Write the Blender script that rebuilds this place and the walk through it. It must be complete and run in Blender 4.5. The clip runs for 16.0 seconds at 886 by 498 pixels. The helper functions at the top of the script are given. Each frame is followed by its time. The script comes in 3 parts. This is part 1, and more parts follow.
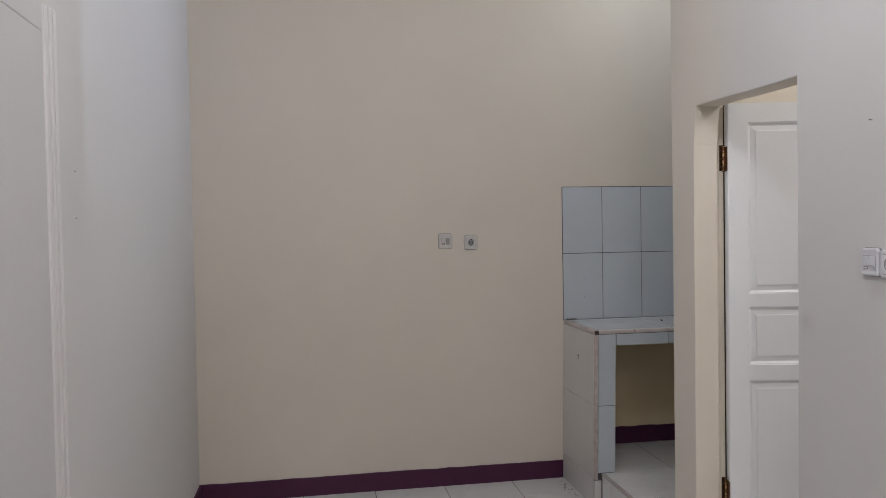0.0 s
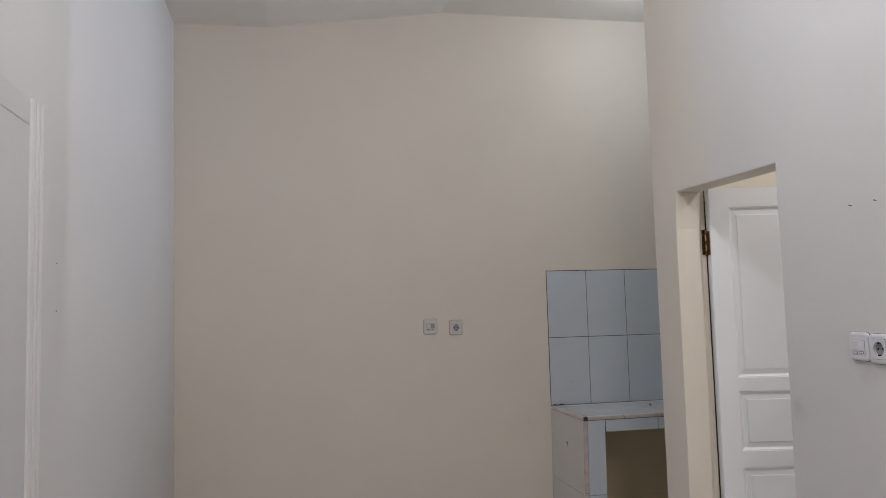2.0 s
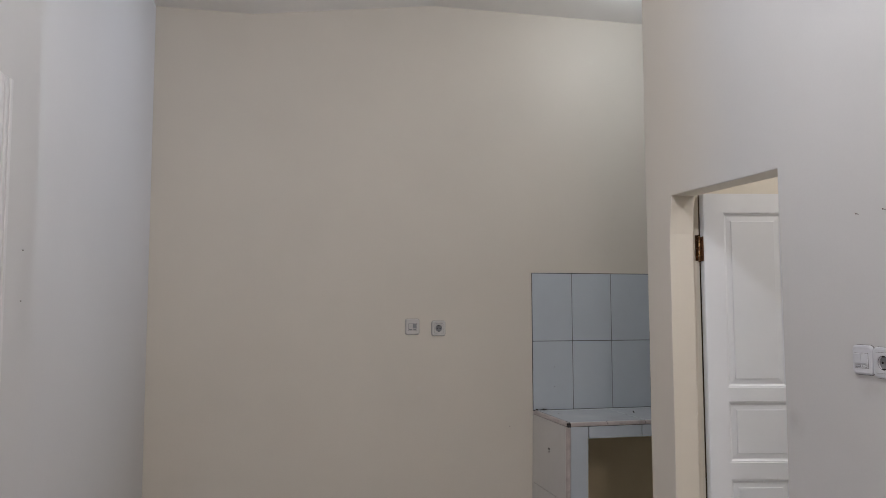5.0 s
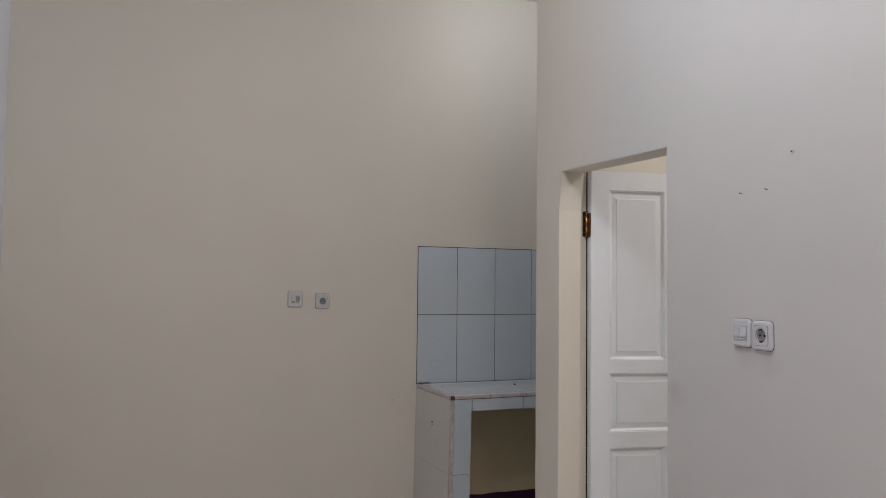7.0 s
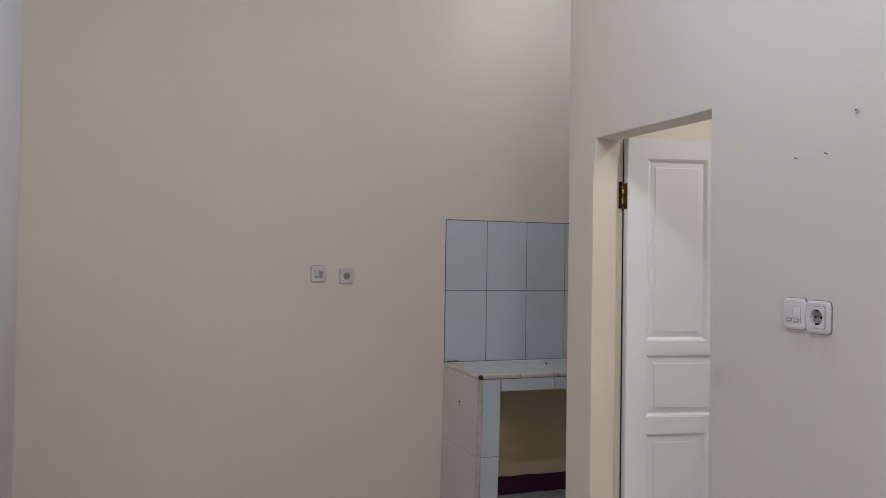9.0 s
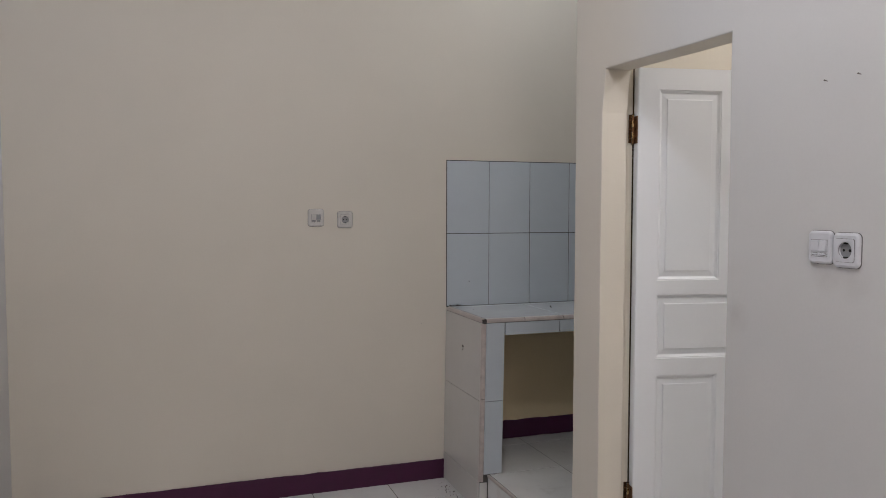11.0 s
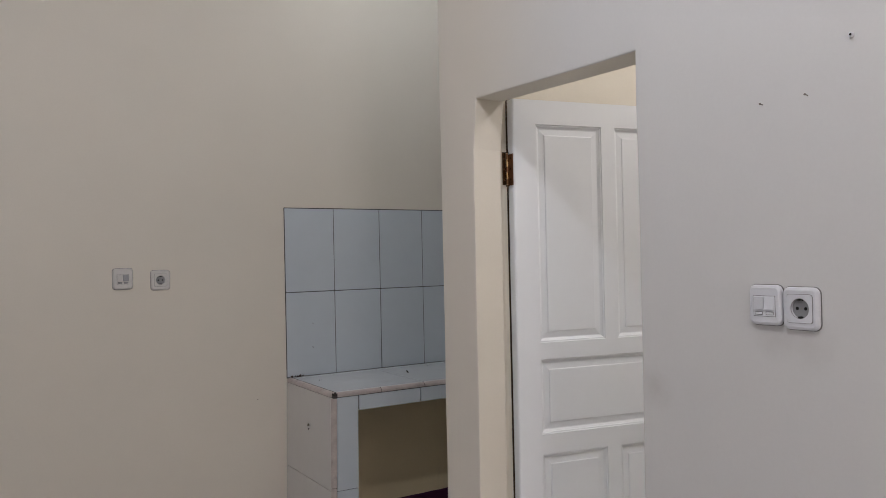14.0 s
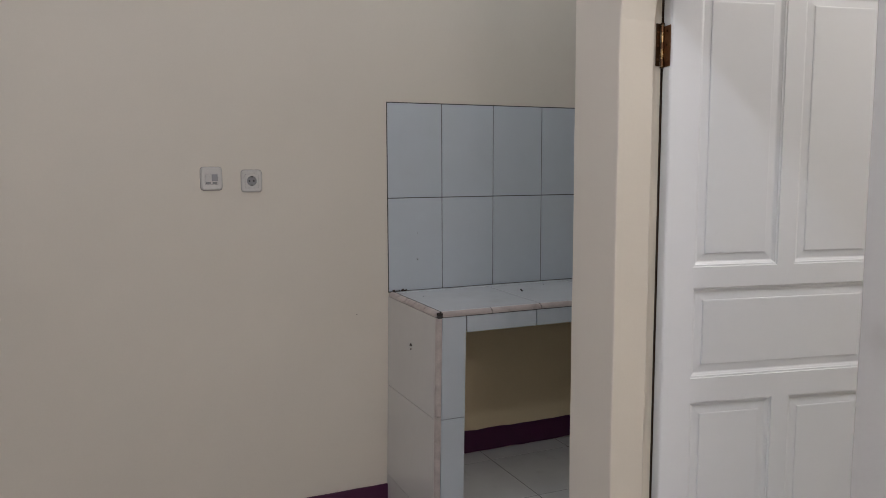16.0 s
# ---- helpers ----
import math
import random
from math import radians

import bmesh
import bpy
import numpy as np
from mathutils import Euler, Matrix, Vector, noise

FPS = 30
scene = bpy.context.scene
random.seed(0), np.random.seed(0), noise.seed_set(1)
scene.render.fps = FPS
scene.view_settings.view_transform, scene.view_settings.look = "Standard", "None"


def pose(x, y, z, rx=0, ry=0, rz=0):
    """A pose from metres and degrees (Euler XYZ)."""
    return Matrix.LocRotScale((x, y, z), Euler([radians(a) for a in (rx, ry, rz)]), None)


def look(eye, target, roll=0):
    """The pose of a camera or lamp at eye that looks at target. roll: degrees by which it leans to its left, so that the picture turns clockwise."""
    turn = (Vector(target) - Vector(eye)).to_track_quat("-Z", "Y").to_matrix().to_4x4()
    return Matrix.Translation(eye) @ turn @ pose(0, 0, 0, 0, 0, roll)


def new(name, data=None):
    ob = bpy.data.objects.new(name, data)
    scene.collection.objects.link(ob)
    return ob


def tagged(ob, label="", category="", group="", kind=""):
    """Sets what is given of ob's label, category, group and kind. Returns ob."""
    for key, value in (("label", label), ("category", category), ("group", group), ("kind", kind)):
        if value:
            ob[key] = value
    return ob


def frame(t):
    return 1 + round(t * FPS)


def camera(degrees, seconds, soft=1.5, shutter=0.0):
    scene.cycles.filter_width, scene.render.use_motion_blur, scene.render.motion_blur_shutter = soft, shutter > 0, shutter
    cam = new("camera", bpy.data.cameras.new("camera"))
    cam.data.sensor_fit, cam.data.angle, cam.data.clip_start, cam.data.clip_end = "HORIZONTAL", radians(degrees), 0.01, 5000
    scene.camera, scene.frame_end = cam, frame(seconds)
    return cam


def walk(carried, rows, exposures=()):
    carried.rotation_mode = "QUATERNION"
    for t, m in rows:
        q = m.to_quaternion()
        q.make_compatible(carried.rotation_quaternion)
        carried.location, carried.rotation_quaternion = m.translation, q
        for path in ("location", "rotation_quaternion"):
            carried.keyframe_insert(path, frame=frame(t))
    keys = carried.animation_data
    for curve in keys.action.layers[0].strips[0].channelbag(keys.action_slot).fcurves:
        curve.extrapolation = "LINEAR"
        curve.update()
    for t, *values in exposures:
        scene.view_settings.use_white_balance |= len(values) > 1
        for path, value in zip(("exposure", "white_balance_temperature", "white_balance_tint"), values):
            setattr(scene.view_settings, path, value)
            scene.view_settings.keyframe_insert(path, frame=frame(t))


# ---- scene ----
cam = camera(60.2, 16.0, soft=0.55)
PATH = [
    (0, (-1.475, -4.415, 1.516), (-1.142, -2.444, 1.463), -1.0),
    (0.5, (-1.486, -4.416, 1.527), (-1.165, -2.442, 1.53), -1.0),
    (1, (-1.49, -4.42, 1.546), (-1.178, -2.445, 1.605), -1.5),
    (1.5, (-1.481, -4.404, 1.54), (-1.086, -2.446, 1.65), -1.9),
    (2, (-1.487, -4.396, 1.535), (-1.104, -2.439, 1.695), -1.6),
    (2.5, (-1.481, -4.389, 1.542), (-1.128, -2.428, 1.717), -1.9),
    (3, (-1.481, -4.397, 1.539), (-1.157, -2.431, 1.719), -1.8),
    (3.5, (-1.5, -4.426, 1.528), (-1.2, -2.458, 1.715), -2.5),
    (4, (-1.512, -4.393, 1.527), (-1.161, -2.432, 1.698), -1.9),
    (4.2, (-1.504, -4.358, 1.534), (-1.127, -2.401, 1.700), -1.2),
    (6.3, (-1.527, -4.266, 1.540), (-1.025, -2.334, 1.666), -0.4),
    (6.5, (-1.544, -4.277, 1.53), (-1.016, -2.351, 1.643), -0.1),
    (6.7, (-1.548, -4.234, 1.516), (-0.933, -2.334, 1.629), 0.6),
    (7, (-1.542, -4.205, 1.527), (-0.793, -2.353, 1.622), 0.6),
    (7.2, (-1.552, -4.186, 1.527), (-0.790, -2.337, 1.587), 0.6),
    (7.5, (-1.533, -4.176, 1.531), (-0.808, -2.313, 1.579), 0.2),
    (8, (-1.539, -4.159, 1.515), (-0.818, -2.294, 1.518), -0.6),
    (8.5, (-1.471, -4.109, 1.528), (-0.728, -2.252, 1.518), -0.2),
    (9, (-1.434, -4.053, 1.526), (-0.773, -2.165, 1.555), 0.8),
    (9.5, (-1.423, -3.984, 1.514), (-0.805, -2.082, 1.489), 1.5),
    (9.7, (-1.437, -3.966, 1.516), (-0.817, -2.067, 1.411), 0.6),
    (11.8, (-1.395, -3.906, 1.486), (-0.657, -2.049, 1.388), 0.4),
    (12, (-1.403, -3.87, 1.491), (-0.575, -2.052, 1.396), -0.3),
    (12.5, (-1.379, -3.794, 1.495), (-0.424, -2.038, 1.447), -0.7),
    (12.7, (-1.369, -3.752, 1.499), (-0.367, -2.021, 1.451), -1.1),
    (13, (-1.309, -3.694, 1.509), (-0.313, -1.96, 1.476), -1.5),
    (13.2, (-1.289, -3.653, 1.511), (-0.320, -1.903, 1.480), -1.3),
    (13.5, (-1.261, -3.597, 1.507), (-0.358, -1.813, 1.485), 0.2),
    (13.7, (-1.270, -3.538, 1.503), (-0.323, -1.776, 1.494), 0.5),
    (14, (-1.28, -3.45, 1.512), (-0.218, -1.756, 1.53), -1.2),
    (14.2, (-1.299, -3.392, 1.510), (-0.159, -1.749, 1.519), -1.5),
    (14.5, (-1.29, -3.355, 1.505), (-0.159, -1.707, 1.434), -1.4),
    (14.7, (-1.263, -3.315, 1.498), (-0.146, -1.660, 1.379), -1.8),
    (15, (-1.207, -3.283, 1.497), (-0.138, -1.596, 1.381), -3.8),
    (15.2, (-1.174, -3.245, 1.488), (-0.193, -1.505, 1.386), -4.2),
    (15.5, (-1.13, -3.197, 1.503), (-0.298, -1.383, 1.372), -2.5),
    (16, (-1.096, -3.052, 1.487), (-0.29, -1.234, 1.272), -0.2),
]
walk(cam, [(t, look(eye, target, roll)) for t, eye, target, roll in PATH], exposures=[(0.0, 0.06, 6400, 10), (3.0, 0.0, 6400, 10), (7.0, -0.06, 6400, 10), (9.5, 0.06, 6400, 10), (12.0, 0.07, 6400, 10), (16.0, 0.10, 6400, 10)])

# ---- world and lamps ----
world = bpy.data.worlds.new("world")
world.use_nodes = True
world.node_tree.nodes["Background"].inputs["Color"].default_value = (0.55, 0.62, 0.75, 1)
world.node_tree.nodes["Background"].inputs["Strength"].default_value = 0.3
scene.world = world


def point_lamp(name, place, watts, colour, radius):
    data = bpy.data.lights.new(name, "POINT")
    data.energy, data.color, data.shadow_soft_size = watts, colour, radius
    ob = new(name, data)
    ob.matrix_world = pose(*place)
    return ob


MAIN_LAMP = (-0.94, -2.72, 3.00)
BACK_FILL = (-1.02, -5.20, 3.13)
KITCHEN_LAMP = (0.50, -0.70, 3.20)
ROOM_LAMP = (1.20, -2.70, 3.02)
point_lamp("main_lamp_light", MAIN_LAMP, 24.5, (0.885, 0.928, 0.985), 0.05)
# assumed lamp behind the view, added to even out the walls
point_lamp("back_lamp_light", BACK_FILL, 37.0, (1.0, 0.915, 0.92), 0.16)
point_lamp("kitchen_lamp_light", KITCHEN_LAMP, 6.6, (0.85, 0.92, 0.98), 0.03)
point_lamp("room_lamp_light", ROOM_LAMP, 31, (0.99, 0.98, 0.975), 0.05)

LIGHT_SLOT = (3.60, -0.21, -0.09, 2.72, 3.16)   # unseen slot, added to throw bluish light on the left wall: x, y, y, z, z
slot_data = bpy.data.lights.new("vent_daylight", "AREA")
slot_data.shape, slot_data.size, slot_data.size_y = "RECTANGLE", LIGHT_SLOT[2] - LIGHT_SLOT[1], LIGHT_SLOT[4] - LIGHT_SLOT[3]
# added lamp, a narrow beam aimed at the left wall
slot_data.energy, slot_data.color, slot_data.spread = 4.4, (0.73, 0.82, 1.0), radians(40)
new("vent_daylight", slot_data).matrix_world = look((LIGHT_SLOT[0] + 0.02, (LIGHT_SLOT[1] + LIGHT_SLOT[2]) / 2, (LIGHT_SLOT[3] + LIGHT_SLOT[4]) / 2), (-2.13, -1.05, 2.75))

# ---- plan ----
XL = -2.135          # far part of the left wall
XP = -2.115          # near part of the left wall, a little proud
XB, XM, XBI = 0.066, 0.172, 0.200   # faces of the right wall, and its rebate
YE = -1.300          # free end of the right wall
YJ, YN = -1.490, -2.172  # far and near side of the doorway
ZL = 1.992           # underside of the lintel
XR = 2.10            # right end of counter and side room
XK = 3.60            # unseen right end of the kitchen, set this far out for the added light
YB = -6.0            # wall behind
TOP = 3.37
COUNTER = 0.955
STEP = 0.183         # raised kitchen floor


# ---- materials ----
def material(name, colour, rough=0.5, metal=0.0, vary=0.06, scale=6.0, fine=180.0, bump=0.05, spec=0.5, island=0.0,
             coat=0.0, stain=None, stain_amount=0.0, stain_scale=3.0):
    m = bpy.data.materials.new(name)
    m.use_nodes = True
    nt = m.node_tree
    b = nt.nodes["Principled BSDF"]
    b.inputs["Roughness"].default_value, b.inputs["Metallic"].default_value = rough, metal
    b.inputs["Specular IOR Level"].default_value = spec
    b.inputs["Coat Weight"].default_value = coat
    b.inputs["Coat Roughness"].default_value = 0.08
    geo = nt.nodes.new("ShaderNodeNewGeometry")
    big = nt.nodes.new("ShaderNodeTexNoise")
    big.inputs["Scale"].default_value, big.inputs["Detail"].default_value = scale, 5.0
    small = nt.nodes.new("ShaderNodeTexNoise")
    small.inputs["Scale"].default_value, small.inputs["Detail"].default_value = fine, 3.0
    for n in (big, small):
        nt.links.new(geo.outputs["Position"], n.inputs["Vector"])
    add = nt.nodes.new("ShaderNodeMath")
    add.operation = "MULTIPLY_ADD"
    nt.links.new(small.outputs["Fac"], add.inputs[0])
    add.inputs[1].default_value = 0.35
    nt.links.new(big.outputs["Fac"], add.inputs[2])
    span = nt.nodes.new("ShaderNodeMapRange")
    span.inputs["From Min"].default_value, span.inputs["From Max"].default_value = 0.4, 0.95
    span.inputs["To Min"].default_value, span.inputs["To Max"].default_value = 1 - vary, 1 + vary
    nt.links.new(add.outputs[0], span.inputs["Value"])
    fac = span.outputs["Result"]
    if island:
        info = nt.nodes.new("ShaderNodeObjectInfo")
        rnd = nt.nodes.new("ShaderNodeMapRange")
        rnd.inputs["To Min"].default_value, rnd.inputs["To Max"].default_value = 1 - island, 1 + island
        nt.links.new(info.outputs["Random"], rnd.inputs["Value"])
        mul = nt.nodes.new("ShaderNodeMath")
        mul.operation = "MULTIPLY"
        nt.links.new(fac, mul.inputs[0])
        nt.links.new(rnd.outputs["Result"], mul.inputs[1])
        fac = mul.outputs[0]
    tint = nt.nodes.new("ShaderNodeVectorMath")
    tint.operation = "SCALE"
    tint.inputs[0].default_value = colour
    nt.links.new(fac, tint.inputs["Scale"])
    out = tint.outputs["Vector"]
    if stain:
        spots = nt.nodes.new("ShaderNodeTexNoise")
        spots.inputs["Scale"].default_value, spots.inputs["Detail"].default_value = stain_scale, 8.0
        spots.inputs["Roughness"].default_value = 0.65
        nt.links.new(geo.outputs["Position"], spots.inputs["Vector"])
        cut = nt.nodes.new("ShaderNodeMapRange")
        cut.inputs["From Min"].default_value, cut.inputs["From Max"].default_value = 0.55, 0.78
        cut.inputs["To Max"].default_value = stain_amount
        nt.links.new(spots.outputs["Fac"], cut.inputs["Value"])
        mix = nt.nodes.new("ShaderNodeMix")
        mix.data_type = "RGBA"
        nt.links.new(cut.outputs["Result"], mix.inputs["Factor"])
        nt.links.new(out, mix.inputs["A"])
        mix.inputs["B"].default_value = (*stain, 1)
        out = mix.outputs["Result"]
    nt.links.new(out, b.inputs["Base Color"])
    gloss = nt.nodes.new("ShaderNodeMapRange")
    gloss.inputs["To Min"].default_value, gloss.inputs["To Max"].default_value = max(rough - 0.07, 0.02), min(rough + 0.07, 1)
    nt.links.new(big.outputs["Fac"], gloss.inputs["Value"])
    nt.links.new(gloss.outputs["Result"], b.inputs["Roughness"])
    if bump:
        bp = nt.nodes.new("ShaderNodeBump")
        bp.inputs["Strength"].default_value, bp.inputs["Distance"].default_value = bump, 0.004
        nt.links.new(add.outputs[0], bp.inputs["Height"])
        nt.links.new(bp.outputs["Normal"], b.inputs["Normal"])
    return m


CREAM = material("cream_wall_paint", (0.69, 0.637, 0.558), 0.62, vary=0.03, scale=1.6, fine=120, bump=0.10, spec=0.35,
                 stain=(0.61, 0.565, 0.49), stain_amount=0.25, stain_scale=1.3)
WHITE_WALL = material("pale_wall_paint", (0.645, 0.63, 0.622), 0.58, vary=0.03, scale=1.6, fine=120, bump=0.10, spec=0.35,
                      stain=(0.58, 0.57, 0.565), stain_amount=0.22, stain_scale=1.3)
BOUNCE_CREAM = material("yellow_bounce_cream", (0.83, 0.68, 0.44), 0.6, vary=0.04, scale=2.5, fine=120, bump=0.10, spec=0.35,
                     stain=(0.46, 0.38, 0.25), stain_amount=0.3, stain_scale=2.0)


def dark_marks(m, places):
    """Faint dark marks at places of a painted wall, each with radius and strength."""
    nt = m.node_tree
    b = nt.nodes["Principled BSDF"]
    colour = b.inputs["Base Color"].links[0].from_socket
    geo = nt.nodes.new("ShaderNodeNewGeometry")
    spots = nt.nodes.new("ShaderNodeTexNoise")
    spots.inputs["Scale"].default_value, spots.inputs["Detail"].default_value = 28.0, 6.0
    nt.links.new(geo.outputs["Position"], spots.inputs["Vector"])
    for place, radius, strength in places:
        far = nt.nodes.new("ShaderNodeVectorMath")
        far.operation = "DISTANCE"
        far.inputs[1].default_value = place
        nt.links.new(geo.outputs["Position"], far.inputs[0])
        near = nt.nodes.new("ShaderNodeMapRange")
        near.inputs["From Min"].default_value, near.inputs["From Max"].default_value = 0.0, radius
        near.inputs["To Min"].default_value, near.inputs["To Max"].default_value = strength, 0.0
        nt.links.new(far.outputs["Value"], near.inputs["Value"])
        mul = nt.nodes.new("ShaderNodeMath")
        mul.operation = "MULTIPLY"
        nt.links.new(near.outputs["Result"], mul.inputs[0])
        nt.links.new(spots.outputs["Fac"], mul.inputs[1])
        mix = nt.nodes.new("ShaderNodeMix")
        mix.data_type = "RGBA"
        nt.links.new(mul.outputs[0], mix.inputs["Factor"])
        nt.links.new(colour, mix.inputs["A"])
        mix.inputs["B"].default_value = (0.30, 0.27, 0.25, 1)
        colour = mix.outputs["Result"]
    nt.links.new(colour, b.inputs["Base Color"])


def bounce_tint(m, colour, y0, y1):
    """Paints warm bounce light over a wall's end, fading out from y1 to y0."""
    nt = m.node_tree
    b = nt.nodes["Principled BSDF"]
    under = b.inputs["Base Color"].links[0].from_socket
    geo = nt.nodes.new("ShaderNodeNewGeometry")
    axes = nt.nodes.new("ShaderNodeSeparateXYZ")
    nt.links.new(geo.outputs["Position"], axes.inputs[0])
    rough = nt.nodes.new("ShaderNodeTexNoise")
    rough.inputs["Scale"].default_value, rough.inputs["Detail"].default_value = 5.0, 5.0
    nt.links.new(geo.outputs["Position"], rough.inputs["Vector"])
    stray = nt.nodes.new("ShaderNodeMath")
    stray.operation = "MULTIPLY_ADD"
    stray.inputs[1].default_value = 0.16
    nt.links.new(rough.outputs["Fac"], stray.inputs[0])
    nt.links.new(axes.outputs["Y"], stray.inputs[2])
    span = nt.nodes.new("ShaderNodeMapRange")
    span.inputs["From Min"].default_value, span.inputs["From Max"].default_value = y0 + 0.08, y1 + 0.08
    nt.links.new(stray.outputs[0], span.inputs["Value"])
    mix = nt.nodes.new("ShaderNodeMix")
    mix.data_type = "RGBA"
    nt.links.new(span.outputs["Result"], mix.inputs["Factor"])
    nt.links.new(under, mix.inputs["A"])
    mix.inputs["B"].default_value = (*colour, 1)
    nt.links.new(mix.outputs["Result"], b.inputs["Base Color"])


RIGHT_PAINT = WHITE_WALL.copy()
RIGHT_PAINT.name = "pale_and_cream_wall_paint"
# cream tint towards the doorway stands for warm bounced light
bounce_tint(RIGHT_PAINT, (0.70, 0.645, 0.575), -1.95, -1.50)
# hand marks by the doorway, then two dark spots below the wall plates
dark_marks(RIGHT_PAINT, (((0.066, -2.222, 1.190), 0.050, 0.32), ((0.066, -2.205, 1.215), 0.035, 0.25), ((0.066, -2.52, 1.335), 0.05, 0.35),
                        ((0.066, -2.60, 1.330), 0.06, 0.3)))
CEILING_PAINT = material("ceiling_paint", (0.86, 0.82, 0.77), 0.8, vary=0.04, scale=1.2, fine=90, bump=0.06)
GLOSS_WHITE = material("white_gloss_paint", (0.785, 0.80, 0.835), 0.37, vary=0.012, scale=2.5, fine=60, bump=0.05, spec=0.5)
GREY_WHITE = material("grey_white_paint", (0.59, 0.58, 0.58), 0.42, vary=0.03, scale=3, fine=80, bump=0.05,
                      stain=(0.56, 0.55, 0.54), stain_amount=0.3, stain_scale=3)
CASING_PAINT = material("casing_paint", (0.70, 0.685, 0.68), 0.45, vary=0.04, scale=3, fine=80, bump=0.05)
FRAME_PAINT = material("cream_frame_paint", (0.74, 0.68, 0.58), 0.42, vary=0.04, scale=5, fine=120, bump=0.08)
WALL_TILE = material("glazed_wall_tile", (0.535, 0.582, 0.63), 0.16, vary=0.025, scale=5, fine=25, bump=0.02, island=0.02)
TOP_TILE = material("glazed_white_tile", (0.66, 0.68, 0.71), 0.12, vary=0.03, scale=5, fine=25, bump=0.02, island=0.02,
                    stain=(0.50, 0.48, 0.45), stain_amount=0.35, stain_scale=9)
SIDE_TILE = material("glazed_side_tile", (0.62, 0.60, 0.58), 0.10, vary=0.03, scale=4, fine=25, bump=0.02, island=0.015)
FLOOR_TILE = material("floor_tile", (0.70, 0.70, 0.70), 0.14, vary=0.04, scale=6, fine=30, bump=0.02, island=0.03,
                      stain=(0.36, 0.33, 0.31), stain_amount=0.45, stain_scale=7)
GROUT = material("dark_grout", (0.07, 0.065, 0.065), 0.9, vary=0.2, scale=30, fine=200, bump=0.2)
PALE_GROUT = material("grey_grout", (0.10, 0.095, 0.09), 0.9, vary=0.2, scale=30, fine=200, bump=0.2)
MAROON = material("maroon_skirting_paint", (0.062, 0.007, 0.042), 0.55, vary=0.12, scale=12, fine=140, bump=0.08)
TRIM = material("pinkish_tile_trim", (0.46, 0.40, 0.38), 0.40, vary=0.18, scale=25, fine=160, bump=0.1, island=0.05,
                stain=(0.20, 0.16, 0.14), stain_amount=0.6, stain_scale=22)
OLD_BRASS = material("blackened_brass", (0.10, 0.060, 0.035), 0.42, metal=1.0, vary=0.3, scale=40, fine=300, bump=0.15)
BRIGHT_BRASS = material("brass_highlight", (0.62, 0.44, 0.22), 0.28, metal=1.0, vary=0.3, scale=60, fine=300, bump=0.1)
BRASS = material("tarnished_brass", (0.23, 0.125, 0.07), 0.32, metal=1.0, vary=0.25, scale=40, fine=300, bump=0.1)
STEEL = material("dull_screw_steel", (0.35, 0.33, 0.30), 0.4, metal=1.0, vary=0.2, scale=60, fine=300, bump=0.05)
PLASTIC = material("white_switch_plastic", (0.65, 0.65, 0.685), 0.37, vary=0.04, scale=20, fine=120, bump=0.01,
                   stain=(0.45, 0.43, 0.42), stain_amount=0.4, stain_scale=35)
YELLOWED = material("yellowed_switch_plastic", (0.60, 0.575, 0.55), 0.38, vary=0.05, scale=30, fine=150, bump=0.01,
                    stain=(0.36, 0.33, 0.30), stain_amount=0.5, stain_scale=40)
GREY_PLASTIC = material("grey_socket_plastic", (0.27, 0.27, 0.28), 0.4, vary=0.05, scale=30, fine=120, bump=0.02)
RUSTY = material("dark_rusty_steel", (0.20, 0.17, 0.16), 0.5, metal=0.6, vary=0.2, scale=60, fine=300, bump=0.05)
# dark edge colour that paints grime and contact shade around the wall plates
DARK_EDGE = material("grime_and_shade_edge", (0.16, 0.15, 0.15), 0.5, vary=0.1, scale=30, fine=120, bump=0.02)
BLACK = material("black_void", (0.012, 0.011, 0.010), 0.8, vary=0.3, scale=40, fine=200, bump=0.1)
DIRT = material("dark_crumbs", (0.035, 0.024, 0.020), 0.85, vary=0.4, scale=60, fine=300, bump=0.2)
# near-black brown for the shade in the door's hinge gap
GAP_SHADE = material("painted_gap_shade", (0.085, 0.050, 0.030), 0.8, vary=0.25, scale=25, fine=200, bump=0.2)


# ---- helpers ----
def mesh_object(name, bm, mat, parent=None, label="", smooth=False):
    bmesh.ops.recalc_face_normals(bm, faces=bm.faces)
    me = bpy.data.meshes.new(name)
    bm.to_mesh(me)
    bm.free()
    me.materials.append(mat)
    if smooth:
        for p in me.polygons:
            p.use_smooth = True
    ob = new(name, me)
    if parent:
        ob.parent = parent
    if label:
        ob["label"] = label
    return ob


part = mesh_object


def thing(name, place, label, category, group="", kind="", turn=0.0):
    ob = new(name)
    ob.empty_display_size = 0.05
    ob.matrix_world = pose(*place, 0, 0, turn)
    return tagged(ob, label, category, group, kind)


def box(x0, x1, y0, y1, z0, z1, bevel=0.0, segments=2, bm=None):
    bm = bm or bmesh.new()
    vs = bmesh.ops.create_cube(bm, size=1.0)["verts"]
    for v in vs:
        v.co = ((x0 + x1) / 2 + v.co.x * (x1 - x0), (y0 + y1) / 2 + v.co.y * (y1 - y0), (z0 + z1) / 2 + v.co.z * (z1 - z0))
    if bevel:
        edges = {e for v in vs for e in v.link_edges}
        bmesh.ops.bevel(bm, geom=list(edges), offset=bevel, segments=segments, affect="EDGES", profile=0.5)
    return bm


